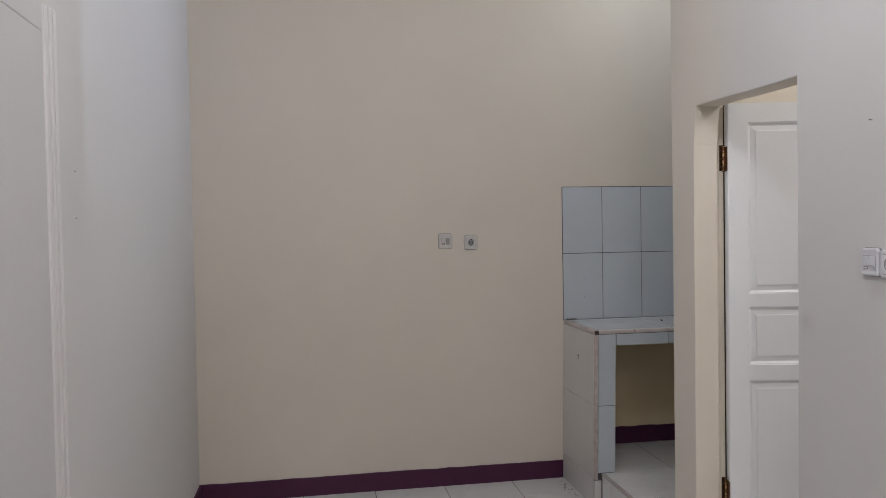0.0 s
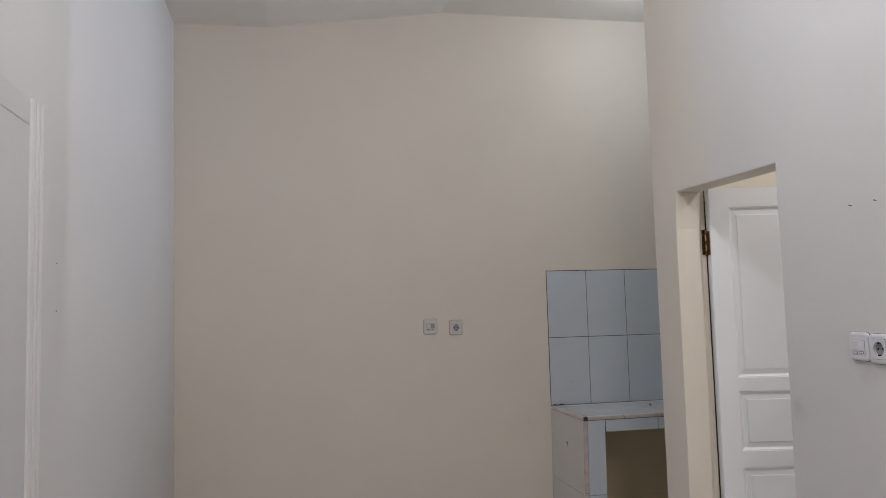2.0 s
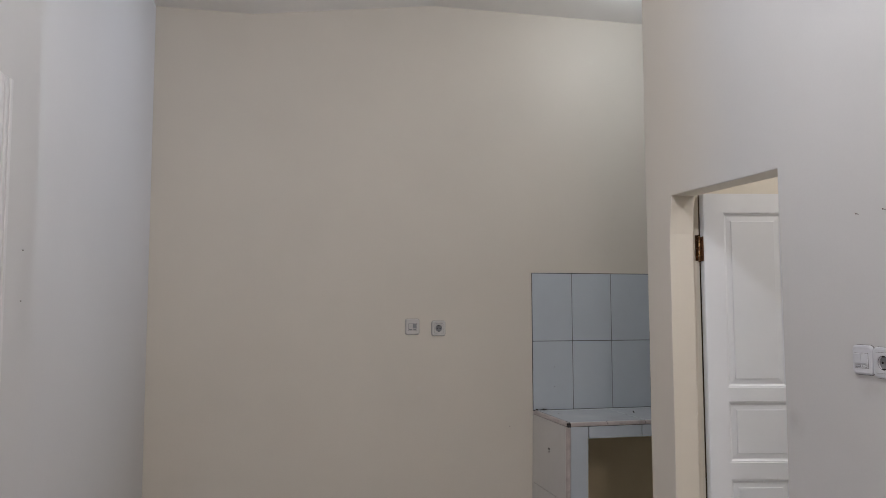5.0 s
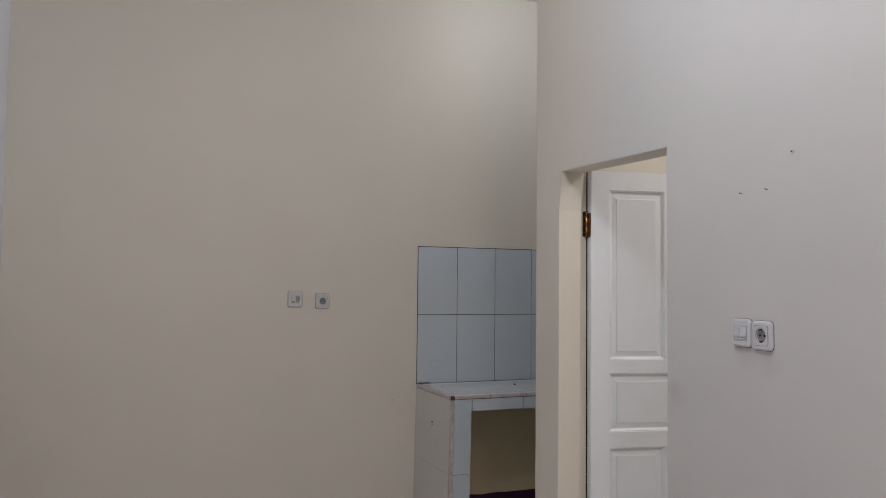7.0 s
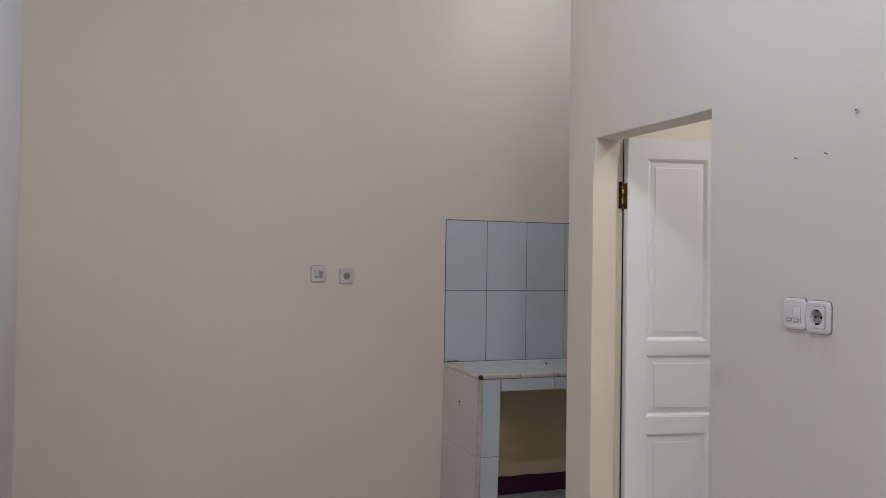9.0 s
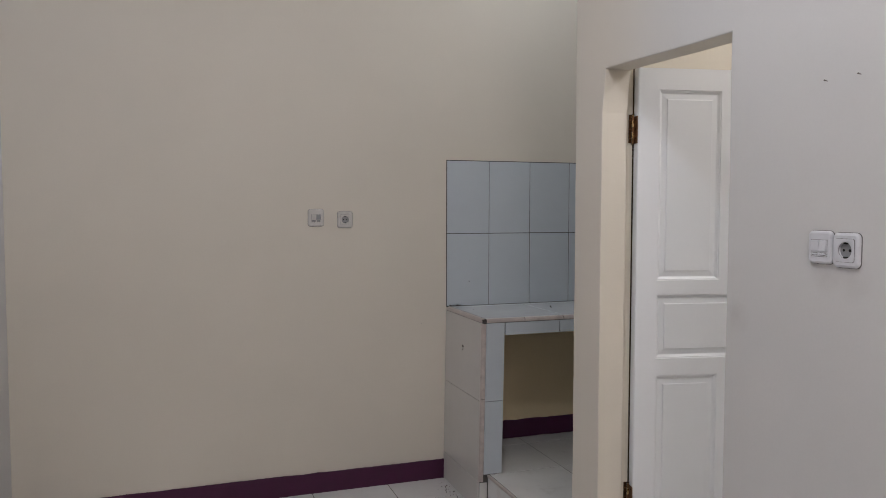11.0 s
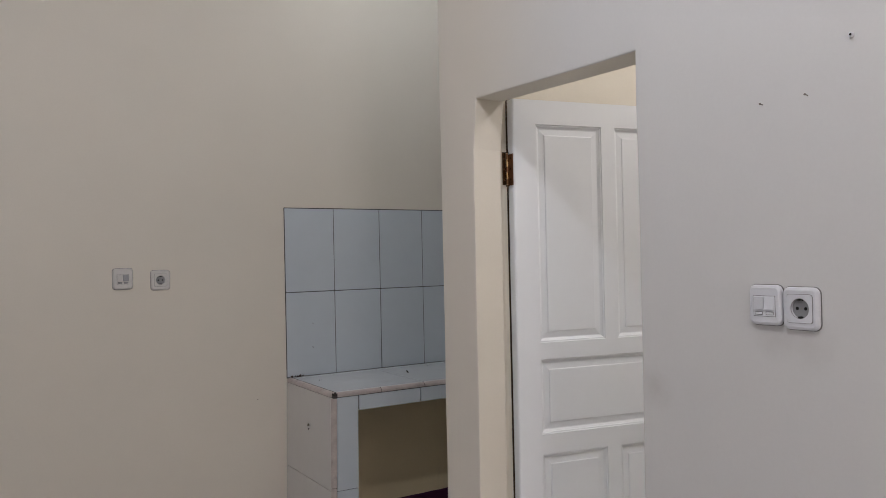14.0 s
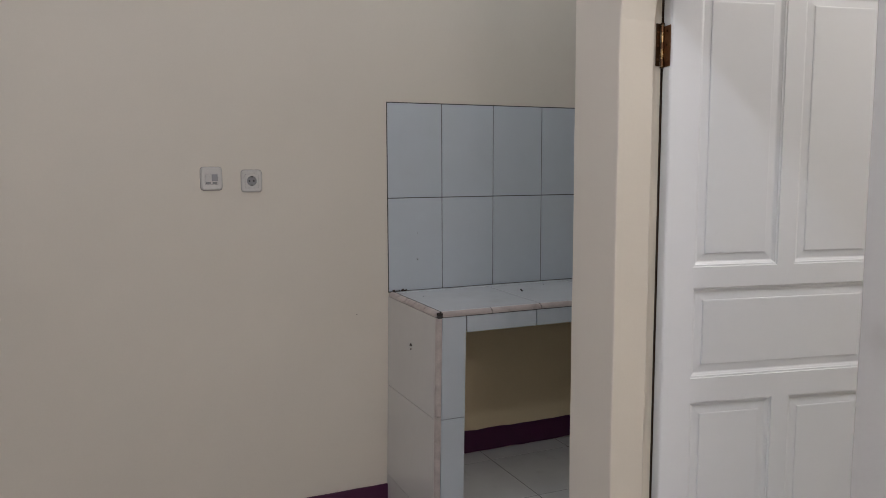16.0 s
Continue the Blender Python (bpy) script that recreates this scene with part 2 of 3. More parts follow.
def prism(outline, a, b, axis, wobble=0.0, step=0.12, bevel=0.0):
    """An outline in two axes, pushed along the third from a to b. wobble: how far hand-made edges stray."""
    pts = []
    rng = random.Random(len(outline) * 7 + int(abs(a) * 100))
    for i, p in enumerate(outline):
        q = outline[(i + 1) % len(outline)]
        n = max(1, int(math.hypot(q[0] - p[0], q[1] - p[1]) / step)) if wobble else 1
        for k in range(n):
            f = k / n
            u, v = p[0] + (q[0] - p[0]) * f, p[1] + (q[1] - p[1]) * f
            if 0 < k:
                du, dv = q[0] - p[0], q[1] - p[1]
                s = rng.uniform(-wobble, wobble) / math.hypot(du, dv)
                u, v = u - dv * s, v + du * s
            pts.append((u, v))
    bm = bmesh.new()

    def at(u, v, w):
        return {"x": (w, u, v), "y": (u, w, v), "z": (u, v, w)}[axis]
    low = [bm.verts.new(at(u, v, a)) for u, v in pts]
    high = [bm.verts.new(at(u, v, b)) for u, v in pts]
    bm.faces.new(low)
    bm.faces.new(high[::-1])
    for i in range(len(pts)):
        j = (i + 1) % len(pts)
        bm.faces.new((low[i], high[i], high[j], low[j]))
    bmesh.ops.recalc_face_normals(bm, faces=bm.faces)
    if bevel:
        rim = [e for e in bm.edges if (e.verts[0] in low and e.verts[1] in low) or (e.verts[0] in high and e.verts[1] in high)]
        bmesh.ops.bevel(bm, geom=rim, offset=bevel, segments=2, affect="EDGES", profile=0.5)
    return bm


def cylinder(radius, depth, segments=20, m=None, radius2=None, bm=None):
    bm = bm or bmesh.new()
    bmesh.ops.create_cone(bm, cap_ends=True, segments=segments, radius1=radius, radius2=radius if radius2 is None else radius2,
                          depth=depth, matrix=m or Matrix())
    return bm


def structure(ob, label, category):
    return tagged(ob, label, category, kind="structure")


# ---- floor, walls, ceiling ----
floor = structure(mesh_object("floor", box(XL - 0.15, XK + 0.15, YB - 0.15, 0.15, -0.12, -0.0016), PALE_GROUT),
                  "floor of glossy white ceramic tiles with grey joints", "floor")
step = structure(mesh_object("floor_step", box(0.036, XK, YE, -0.012, -0.006, STEP - 0.0014), GROUT),
                 "raised kitchen floor of white tiles, one step up", "floor")
wall_far = structure(mesh_object("wall_far", box(XL - 0.15, XK + 0.15, 0.0, 0.15, -0.12, TOP), CREAM),
                     "plain cream painted plaster wall behind the kitchen counter", "wall")
structure(mesh_object("wall_left", box(XL - 0.15, XL, -2.10, 0.0, -0.12, TOP), WHITE_WALL),
          "pale painted plaster wall", "wall")
LEFT_DOOR = (-3.25, -2.425, 2.015)   # opening in the near part of the left wall
structure(mesh_object("wall_left_near", prism([(YB, -0.12), (LEFT_DOOR[0], -0.12), (LEFT_DOOR[0], LEFT_DOOR[2]), (LEFT_DOOR[1], LEFT_DOOR[2]),
                                               (LEFT_DOOR[1], -0.12), (-2.10, -0.12), (-2.10, TOP), (YB, TOP)], XL - 0.15, XP, "x", bevel=0.003), WHITE_WALL),
          "pale painted plaster wall with a white door", "wall")
wall_right = structure(mesh_object("wall_right", prism([(YB, -0.12), (YN, -0.12), (YN, ZL - 0.006), (YJ - 0.022, ZL + 0.004), (YJ - 0.003, ZL - 0.150), (YJ, -0.12), (YE, -0.12), (YE, TOP), (YB, TOP)],
                                                       XB, XM, "x", wobble=0.0016, bevel=0.004), RIGHT_PAINT),
                       "pale painted plaster wall with an open doorway lined in cream", "wall")
wall_right.data.materials.append(CREAM)
for p in wall_right.data.polygons:
    if abs(p.normal.x) < 0.3 and YN - 0.02 < p.center.y < YJ + 0.02 and p.center.z < ZL + 0.02:
        p.material_index = 1
structure(mesh_object("wall_right_inner", prism([(YB, -0.12), (YN - 0.03, -0.12), (YN - 0.03, ZL + 0.05), (-1.455, ZL + 0.05), (-1.455, -0.12), (YE, -0.12), (YE, TOP), (YB, TOP)],
                                                XM, XBI, "x"), CREAM), "cream painted inner face of the doorway wall", "wall")
structure(mesh_object("wall_partition", box(XBI, XK, -1.43, YE, -0.12, TOP), CREAM), "cream painted wall between kitchen and side room", "wall")
structure(mesh_object("wall_side", box(XR, XR + 0.15, YB, -1.43, -0.12, TOP), CREAM), "plain cream painted wall", "wall")
end_wall = bmesh.new()
for y0, y1, z0, z1 in ((-1.43, LIGHT_SLOT[1], -0.12, TOP), (LIGHT_SLOT[2], 0.0, -0.12, TOP), (LIGHT_SLOT[1], LIGHT_SLOT[2], -0.12, LIGHT_SLOT[3]), (LIGHT_SLOT[1], LIGHT_SLOT[2], LIGHT_SLOT[4], TOP)):
    box(XK, XK + 0.15, y0, y1, z0, z1, bm=end_wall)
structure(mesh_object("wall_kitchen_end", end_wall, CREAM), "plain cream painted wall with an added slot for the left wall's light", "wall")
structure(mesh_object("wall_back", box(XL - 0.15, XR + 0.15, YB - 0.15, YB, -0.12, TOP), CREAM), "plain cream painted wall", "wall")

CEIL_X = (XL - 0.15, -1.62, -1.30, -0.95, -0.60, 0.20, XK + 0.15)


# profile shaped to fit the ceiling line in the camera's view
def ceiling_height(x):
    return 3.326 - 0.136 * max(0.0, min(1.0, (-0.60 - x) / 1.02))


def ceiling_mesh():
    ys = (YB - 0.15, 0.15)
    bm = bmesh.new()
    for a, b in zip(CEIL_X, CEIL_X[1:]):
        for c, d in zip(ys, ys[1:]):
            za, zb = ceiling_height(a), ceiling_height(b)
            low = [bm.verts.new(v) for v in ((a, c, za), (b, c, zb), (b, d, zb), (a, d, za))]
            top = [bm.verts.new((v.co.x, v.co.y, 3.48)) for v in low]
            bm.faces.new(low)
            bm.faces.new(top[::-1])
            for i in range(4):
                bm.faces.new((low[i], top[i], top[(i + 1) % 4], low[(i + 1) % 4]))
    bmesh.ops.remove_doubles(bm, verts=bm.verts, dist=0.0005)
    return bm


structure(mesh_object("ceiling", ceiling_mesh(), CEILING_PAINT), "plain white painted plasterboard ceiling, lower at the left", "ceiling")

# ---- skirting ----
structure(mesh_object("baseboard_far", prism([(XL, -0.004), (-0.006, -0.004), (-0.006, 0.106), (XL, 0.106)], -0.010, 0.0, "y", wobble=0.0022, step=0.07, bevel=0.002), MAROON), "dark maroon painted skirting along the cream wall", "skirting")
structure(mesh_object("baseboard_kitchen", prism([(0.120, STEP), (XR, STEP), (XR, STEP + 0.103), (0.120, STEP + 0.103)], -0.012, -0.004, "y", wobble=0.0026, step=0.06, bevel=0.002), MAROON), "dark maroon painted skirting under the counter", "skirting")
structure(mesh_object("baseboard_left", box(XL, XL + 0.010, -2.10, -0.010, -0.004, 0.106, 0.002), MAROON), "dark maroon painted skirting along the pale wall", "skirting")
structure(mesh_object("baseboard_right", box(XB - 0.010, XB, YB, YN - 0.004, -0.004, 0.106, 0.002), MAROON), "dark maroon painted skirting beside the doorway", "skirting")

# yellower panel, its colour lightened to stand for bounce light under the counter
structure(mesh_object("wall_under_counter", box(0.118, XR, -0.004, 0.0, STEP + 0.06, 0.878), BOUNCE_CREAM),
          "yellow cream panel under the counter, lightened for missing bounce light", "wall")

# ---- tiled kitchen counter ----
CD = -0.530          # front of the counter
LEG = 0.116
counter = thing("kitchen_counter", (0, 0, 0), "built-in tiled masonry kitchen counter with pinkish edge trim", "counter")
part("side_wall", box(0.006, LEG - 0.003, CD + 0.006, 0.0, 0.0, COUNTER - 0.075), PALE_GROUT, counter, "grouted masonry side")
# unseen block, added to keep kitchen light from under the counter
part("side_wall", box(1.26, 1.36, CD + 0.008, 0.0, STEP, COUNTER - 0.078), PALE_GROUT, counter, "unseen block added to shade the space under the counter")
part("joints", box(0.0190, XR, CD + 0.0182, -0.001, COUNTER - 0.006, COUNTER - 0.0014), GROUT, counter, "dark tile joints")
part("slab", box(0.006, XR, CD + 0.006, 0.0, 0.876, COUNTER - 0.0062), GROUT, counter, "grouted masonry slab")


def tile(name, parent, mat, x0, x1, y0, y1, z0, z1, bevel=0.0012):
    ob = part(name, box(0, x1 - x0, 0, y1 - y0, 0, z1 - z0, bevel, 1), mat, parent)
    ob.location = (x0, y0, z0)
    return ob


G = 0.0018
for z0, z1 in ((0.148, 0.547), (0.549, COUNTER - 0.022), (0.002, 0.146)):
    tile("side_tile", counter, SIDE_TILE, -0.001, 0.0065, CD + 0.022, -0.001, z0, z1)
for z0, z1 in ((STEP + 0.004, 0.547), (0.5495, COUNTER - 0.022)):
    tile("leg_tile", counter, WALL_TILE, 0.0202, LEG, CD - 0.001, CD + 0.0065, z0, z1)
tile("leg_tile", counter, SIDE_TILE, 0.0, 0.0385, CD - 0.001, CD + 0.0065, 0.002, 0.146)
tile("leg_tile", counter, WALL_TILE, LEG - 0.004, LEG + 0.003, CD + 0.008, -0.012, STEP + 0.002, 0.872)
edge_x = [LEG + 0.002, 0.418, 0.720, 1.022, 1.324, 1.626, 1.928, XR]
for a, b in zip(edge_x, edge_x[1:]):
    tile("front_tile", counter, WALL_TILE, a + G, b - G, CD - 0.001, CD + 0.0065, 0.872, COUNTER - 0.0225)
# top tiles: one row deep and a narrow strip by the wall
top_x = [0.022, 0.447, 0.847, 1.247, 1.647, XR]
for a, b in zip(top_x, top_x[1:]):
    tile("top_tile", counter, TOP_TILE, a + 0.0025, b - 0.0025, CD + 0.0222, -0.0570, COUNTER - 0.007, COUNTER)
    tile("top_tile", counter, TOP_TILE, a + 0.0025, b - 0.0025, -0.0480, -0.014, COUNTER - 0.007, COUNTER)


def quarter_round(length, r=0.0185):
    """A quarter-round trim along +x, with its round side to -y and +z."""
    pts = [(0, 0), (0, r)] + [(-r * math.sin(i * math.pi / 12), r * math.cos(i * math.pi / 12)) for i in range(1, 6)] + [(-r, 0)]
    return prism(pts, 0, length, "x", bevel=0.0008)


def trim_piece(place, turn, length):
    ob = part("edge_trim", quarter_round(length), TRIM, counter, "pinkish rounded tile trim")
    ob.matrix_basis = pose(*place) @ turn
    return ob


x = 0.021
for n in (0.205, 0.215, 0.21, 0.22, 0.21, 0.215, 0.21, 0.21, 0.20, 0.17):
    if x + n < XR:
        trim_piece((x + G, CD + 0.0175, COUNTER - 0.0190), pose(0, 0, 0), n - 2 * G)
    x += n
y = -0.004
for n in (0.055, 0.050, 0.085, 0.035, 0.060, 0.105, 0.118):
    trim_piece((0.0175, y - 0.0025, COUNTER - 0.0190), pose(0, 0, 0, 0, 0, -90), n - 0.005)
    y -= n
for z0, z1 in ((0.150, 0.560), (0.563, COUNTER - 0.024)):
    trim_piece((0.0175, CD + 0.0175, z0), pose(0, 0, 0, 0, -90, 0), z1 - z0)
# the side is sheared out towards the floor to fit the camera's view
for ob in counter.children:
    if ob.name.split(".")[0] in ("side_tile", "leg_tile") or ob.name == "side_wall" or ob.matrix_basis.translation.z < 0.7 and ob.name.startswith("edge_trim"):
        back = ob.matrix_basis.inverted()
        for v in ob.data.vertices:
            w = ob.matrix_basis @ v.co
            w.x -= 0.017 * (COUNTER - w.z)
            v.co = back @ w
# broken corners of the trim
rng = random.Random(5)


def chip_heap(name, place, spread, count, size, label, parent=None, mat=DIRT):
    bm = bmesh.new()
    for _ in range(count):
        m = Matrix.Translation((rng.gauss(0, spread[0]), rng.gauss(0, spread[1]), size * 0.3)) @ Euler((rng.random() * 3, rng.random() * 3, rng.random() * 6)).to_matrix().to_4x4()
        s = size * rng.uniform(0.35, 1.0)
        bmesh.ops.create_icosphere(bm, subdivisions=1, radius=s, matrix=m @ Matrix.Diagonal((1, rng.uniform(0.3, 0.8), rng.uniform(0.2, 0.5), 1)))
    ob = mesh_object(name, bm, mat, parent, "" if not parent else label)
    ob.location = place
    return ob


chip_heap("chipped_corner", (0.010, CD + 0.008, COUNTER - 0.010), (0.0045, 0.0045), 22, 0.0065, "dark chipped corner", counter)
for i in range(9):
    chip_heap("grout_chip", (0.018 + 0.007 * i + rng.uniform(-0.003, 0.003), -0.017 + rng.uniform(-0.004, 0.002), COUNTER + 0.0004), (0.0, 0.0), 1, rng.uniform(0.008, 0.013),
              "dark broken grout", counter)
for x, y, size, mat, tone in ((0.520, -0.235, 0.011, DIRT, "dark"), (0.085, -0.190, 0.004, PALE_GROUT, "grey"), (0.097, -0.182, 0.003, PALE_GROUT, "grey"),
                              (0.150, -0.036, 0.0035, DIRT, "dark"), (0.262, -0.030, 0.004, DIRT, "dark"), (0.700, -0.120, 0.006, DIRT, "dark")):
    tagged(chip_heap("counter_crumb", (x, y, COUNTER + 0.001), (0.0, 0.0), 1, size, "", mat=mat),
           "small " + tone + " crumb lying on the tiled counter", "crumb", "counter crumbs")
chip_heap("tile_chip", (-0.0052, -0.270, 0.779), (0.0006, 0.003), 7, 0.008, "dark chip in the tile", counter)
chip_heap("tile_chip", (-0.0056, -0.272, 0.762), (0.0006, 0.002), 5, 0.007, "dark chip in the tile", counter)

# ---- backsplash ----
splash = thing("backsplash", (0, 0, 0), "backsplash of pale blue-grey glazed tiles with dark joints", "backsplash", kind="structure")
part("backing", box(-0.0005, XR, -0.0075, 0.0, COUNTER - 0.004, COUNTER + 0.8005), GROUT, splash, "dark tile joints")
TW = 0.25
for r in range(2):
    k = 0
    while k * TW < XR - 0.02:
        x1 = min((k + 1) * TW, XR)
        tile("tile", splash, WALL_TILE, k * TW + G - 0.001, x1 - G - 0.0004, -0.0100, -0.004, COUNTER + 0.399 * r + (0.001 if r == 0 else G), COUNTER + 0.399 * (r + 1) - G)
        k += 1
for dz, s in ((0.132, 0.0055), (0.246, 0.004)):
    chip_heap("tile_chip", (0.132, -0.0105, COUNTER + dz), (0.001, 0.0008), 3, s, "dark chip in the tile", splash)

# ---- doorway: frame, hinges, leaf ----
door = thing("door_1", (0.203, -1.515, 0.0), "white glossy five-panel wooden door standing open", "door", kind="structure", turn=-11)
TH, DW = 0.036, 0.712
ST = 0.082            # outer stile
MID = (0.328, 0.378)  # middle stile
ROWS = ((0.210, 0.868), (0.932, 1.172), (1.226, 1.930))
LOW, HIGH = 0.012, 2.008


def door_member(name, u0, u1, z0, z1):
    return part(name, box(u0, u1, 0.0, TH, z0, z1), GLOSS_WHITE, door)


hinge_stile = box(0.0, ST, 0.0, TH, LOW, HIGH)
bmesh.ops.bevel(hinge_stile, geom=[e for e in hinge_stile.edges if all(v.co.x < 0.001 and v.co.y < 0.001 for v in e.verts)], offset=0.007, segments=3, affect="EDGES", profile=0.5)
part("stile", hinge_stile, GLOSS_WHITE, door)
door_member("stile", DW - ST, DW, LOW, HIGH)
for z0, z1 in ((LOW, ROWS[0][0]), (ROWS[0][1], ROWS[1][0]), (ROWS[1][1], ROWS[2][0]), (ROWS[2][1], HIGH)):
    door_member("rail", ST, DW - ST, z0, z1)
for r in (0, 2):
    door_member("stile", MID[0], MID[1], *ROWS[r])


def raised_panel(u0, u1, z0, z1):
    """A fielded panel, seen from both sides: a sloped moulding, a groove and a raised field."""
    bm = bmesh.new()
    for side, base in ((1, 0.0), (-1, TH)):
        loops = []
        for inset, depth in ((0.0, 0.0006), (0.0012, 0.0030), (0.0055, 0.0036), (0.0068, 0.0058), (0.0125, 0.0098), (0.0150, 0.0104), (0.0335, 0.0080), (0.0345, 0.0056), (0.0370, 0.0050)):
            y = base + side * depth
            loops.append([bm.verts.new(c) for c in ((u0 + inset, y, z0 + inset), (u1 - inset, y, z0 + inset), (u1 - inset, y, z1 - inset), (u0 + inset, y, z1 - inset))])
        for a, b in zip(loops, loops[1:]):
            for i in range(4):
                bm.faces.new((a[i], a[(i + 1) % 4], b[(i + 1) % 4], b[i]))
        bm.faces.new(loops[-1])
    bm.verts.ensure_lookup_table()
    h = len(bm.verts) // 2
    for i in range(4):
        bm.faces.new((bm.verts[i], bm.verts[(i + 1) % 4], bm.verts[h + (i + 1) % 4], bm.verts[h + i]))
    return part("panel", bm, GLOSS_WHITE, door)


for r in (0, 2):
    raised_panel(ST, MID[0], *ROWS[r])
    raised_panel(MID[1], DW - ST, *ROWS[r])
raised_panel(ST, DW - ST, *ROWS[1])

structure(mesh_object("door_frame", prism([(XM + 0.001, YJ + 0.016), (0.2070, YJ + 0.016), (0.2060, -1.456), (XM + 0.001, -1.456)],
                                          0.0, ZL + 0.045, "z", bevel=0.0012), FRAME_PAINT), "cream painted wooden door jamb with brass hinges", "door frame")
# strip whose dark colour paints in the gap's shade
structure(mesh_object("door_stop", box(XBI + 0.001, 0.246, -1.4535, -1.4315, 0.0, ZL + 0.045, 0.001, 1), GAP_SHADE), "dark strip painting in the shade of the hinge gap", "door stop")


def hinge(z):
    """A butt hinge: one plate on the jamb, one on the leaf's edge, the barrel in the gap between."""
    hg = new("hinge")
    hg.parent = door
    hg["label"] = "tarnished brass butt hinge"
    hg.matrix_basis = pose(-0.0055, 0.0325, z)
    jamb_plate = part("hinge_plate", box(-0.0150, -0.002, 0.0045, 0.0068, -0.050, 0.055, 0.0006, 1), OLD_BRASS, hg)
    jamb_plate.matrix_basis = pose(0, 0, 0, 0, 0, 11)
    part("hinge_plate", box(0.0034, 0.0053, -0.0335, 0.0010, -0.053, 0.047, 0.0006, 1), BRASS, hg)
    # every other knuckle is brighter, its gold highlight put into the colour
    for i in range(5):
        z0 = -0.041 + i * 0.0205
        part("knuckle", cylinder(0.0042, 0.0165, 14, Matrix.Translation((0.0, 0.0, z0))), BRIGHT_BRASS if i % 2 else BRASS, hg)
        if i % 2:
            part("knuckle_arm", box(0.0, 0.0045, -0.0012, 0.0012, z0 - 0.008, z0 + 0.008), BRASS, hg)
    part("pin", cylinder(0.0028, 0.104, 12), BRIGHT_BRASS, hg)
    for dz in (-0.0535, 0.0535):
        part("pin_cap", cylinder(0.0050, 0.004, 12, Matrix.Translation((0, 0, dz))), OLD_BRASS, hg)
    for dz in (-0.034, 0.0, 0.034):
        screw = part("screw", cylinder(0.0030, 0.0014, 10, Matrix.Translation((-0.0095, 0.0042, dz)) @ Matrix.Rotation(math.pi / 2, 4, "X")), BRASS, hg)
        screw.matrix_basis = pose(0, 0, 0, 0, 0, 11)
        part("screw", cylinder(0.0032, 0.0014, 10, Matrix.Translation((0.0031, -0.018, dz)) @ Matrix.Rotation(math.pi / 2, 4, "Y")), OLD_BRASS, hg)


hinge(1.786)
hinge(0.400)

# ---- white door in the left wall ----
left_door = thing("door_2", (XP, 0, 0), "closed plain white door in a moulded white frame", "door", kind="structure")
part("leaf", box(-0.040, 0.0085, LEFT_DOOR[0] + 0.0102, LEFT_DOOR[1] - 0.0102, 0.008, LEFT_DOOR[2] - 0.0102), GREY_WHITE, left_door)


def casing(y0, y1, z0, z1, upright):
    bm = box(-0.145, 0.010, y0, y1, z0, z1, 0.003, 2)
    if upright:
        w = y1 - y0
        for f0, f1, d in ((0.06, 0.40, 0.013), (0.44, 0.70, 0.016), (0.74, 0.97, 0.019)):
            box(0.0, d, y0 + w * f0, y0 + w * f1, z0, z1, 0.003, 2, bm)
    return part("frame", bm, CASING_PAINT if upright else GREY_WHITE, left_door)


casing(LEFT_DOOR[1] - 0.010, LEFT_DOOR[1] + 0.066, 0.0, LEFT_DOOR[2] + 0.06, True)
casing(LEFT_DOOR[0] - 0.065, LEFT_DOOR[0] + 0.010, 0.0, LEFT_DOOR[2] + 0.06, True)
casing(LEFT_DOOR[0] + 0.0105, LEFT_DOOR[1] - 0.0105, LEFT_DOOR[2] - 0.010, LEFT_DOOR[2] + 0.058, False)


# ---- switches and sockets ----
def rounded_plate(w, h, d, r, slope=0.006, hollow=0.0):
    """A plate facing -y, its rim falling back to the wall. hollow: half the width of a square hole in its middle."""
    bm = bmesh.new()

    def ring(inset, y):
        pts = []
        rr = max(r - inset, 0.002)
        for cx, cz, a0 in ((w / 2 - r, h / 2 - r, 0), (-w / 2 + r, h / 2 - r, 90), (-w / 2 + r, -h / 2 + r, 180), (w / 2 - r, -h / 2 + r, 270)):
            for i in range(6):
                a = math.radians(a0 + i * 18)
                pts.append(bm.verts.new((cx + rr * math.cos(a), y, cz + rr * math.sin(a))))
        return pts
    rings = [ring(0, 0.0), ring(0.0, -d * 0.45), ring(slope * 0.35, -d * 0.8), ring(slope, -d), ring(slope * 2.2, -d * 0.96)]
    n = len(rings[0])
    for a, b in zip(rings, rings[1:]):
        for i in range(n):
            bm.faces.new((a[i], a[(i + 1) % n], b[(i + 1) % n], b[i]))
    if hollow:
        inner = [bm.verts.new((math.copysign(hollow, v.co.x), v.co.y, math.copysign(hollow, v.co.z))) for v in rings[-1]]
        for i in range(n):
            bm.faces.new((rings[-1][i], rings[-1][(i + 1) % n], inner[(i + 1) % n], inner[i]))
        bmesh.ops.remove_doubles(bm, verts=inner, dist=0.0001)
    else:
        bm.faces.new(rings[-1])
        bm.faces.new(rings[0][::-1])
    return bm


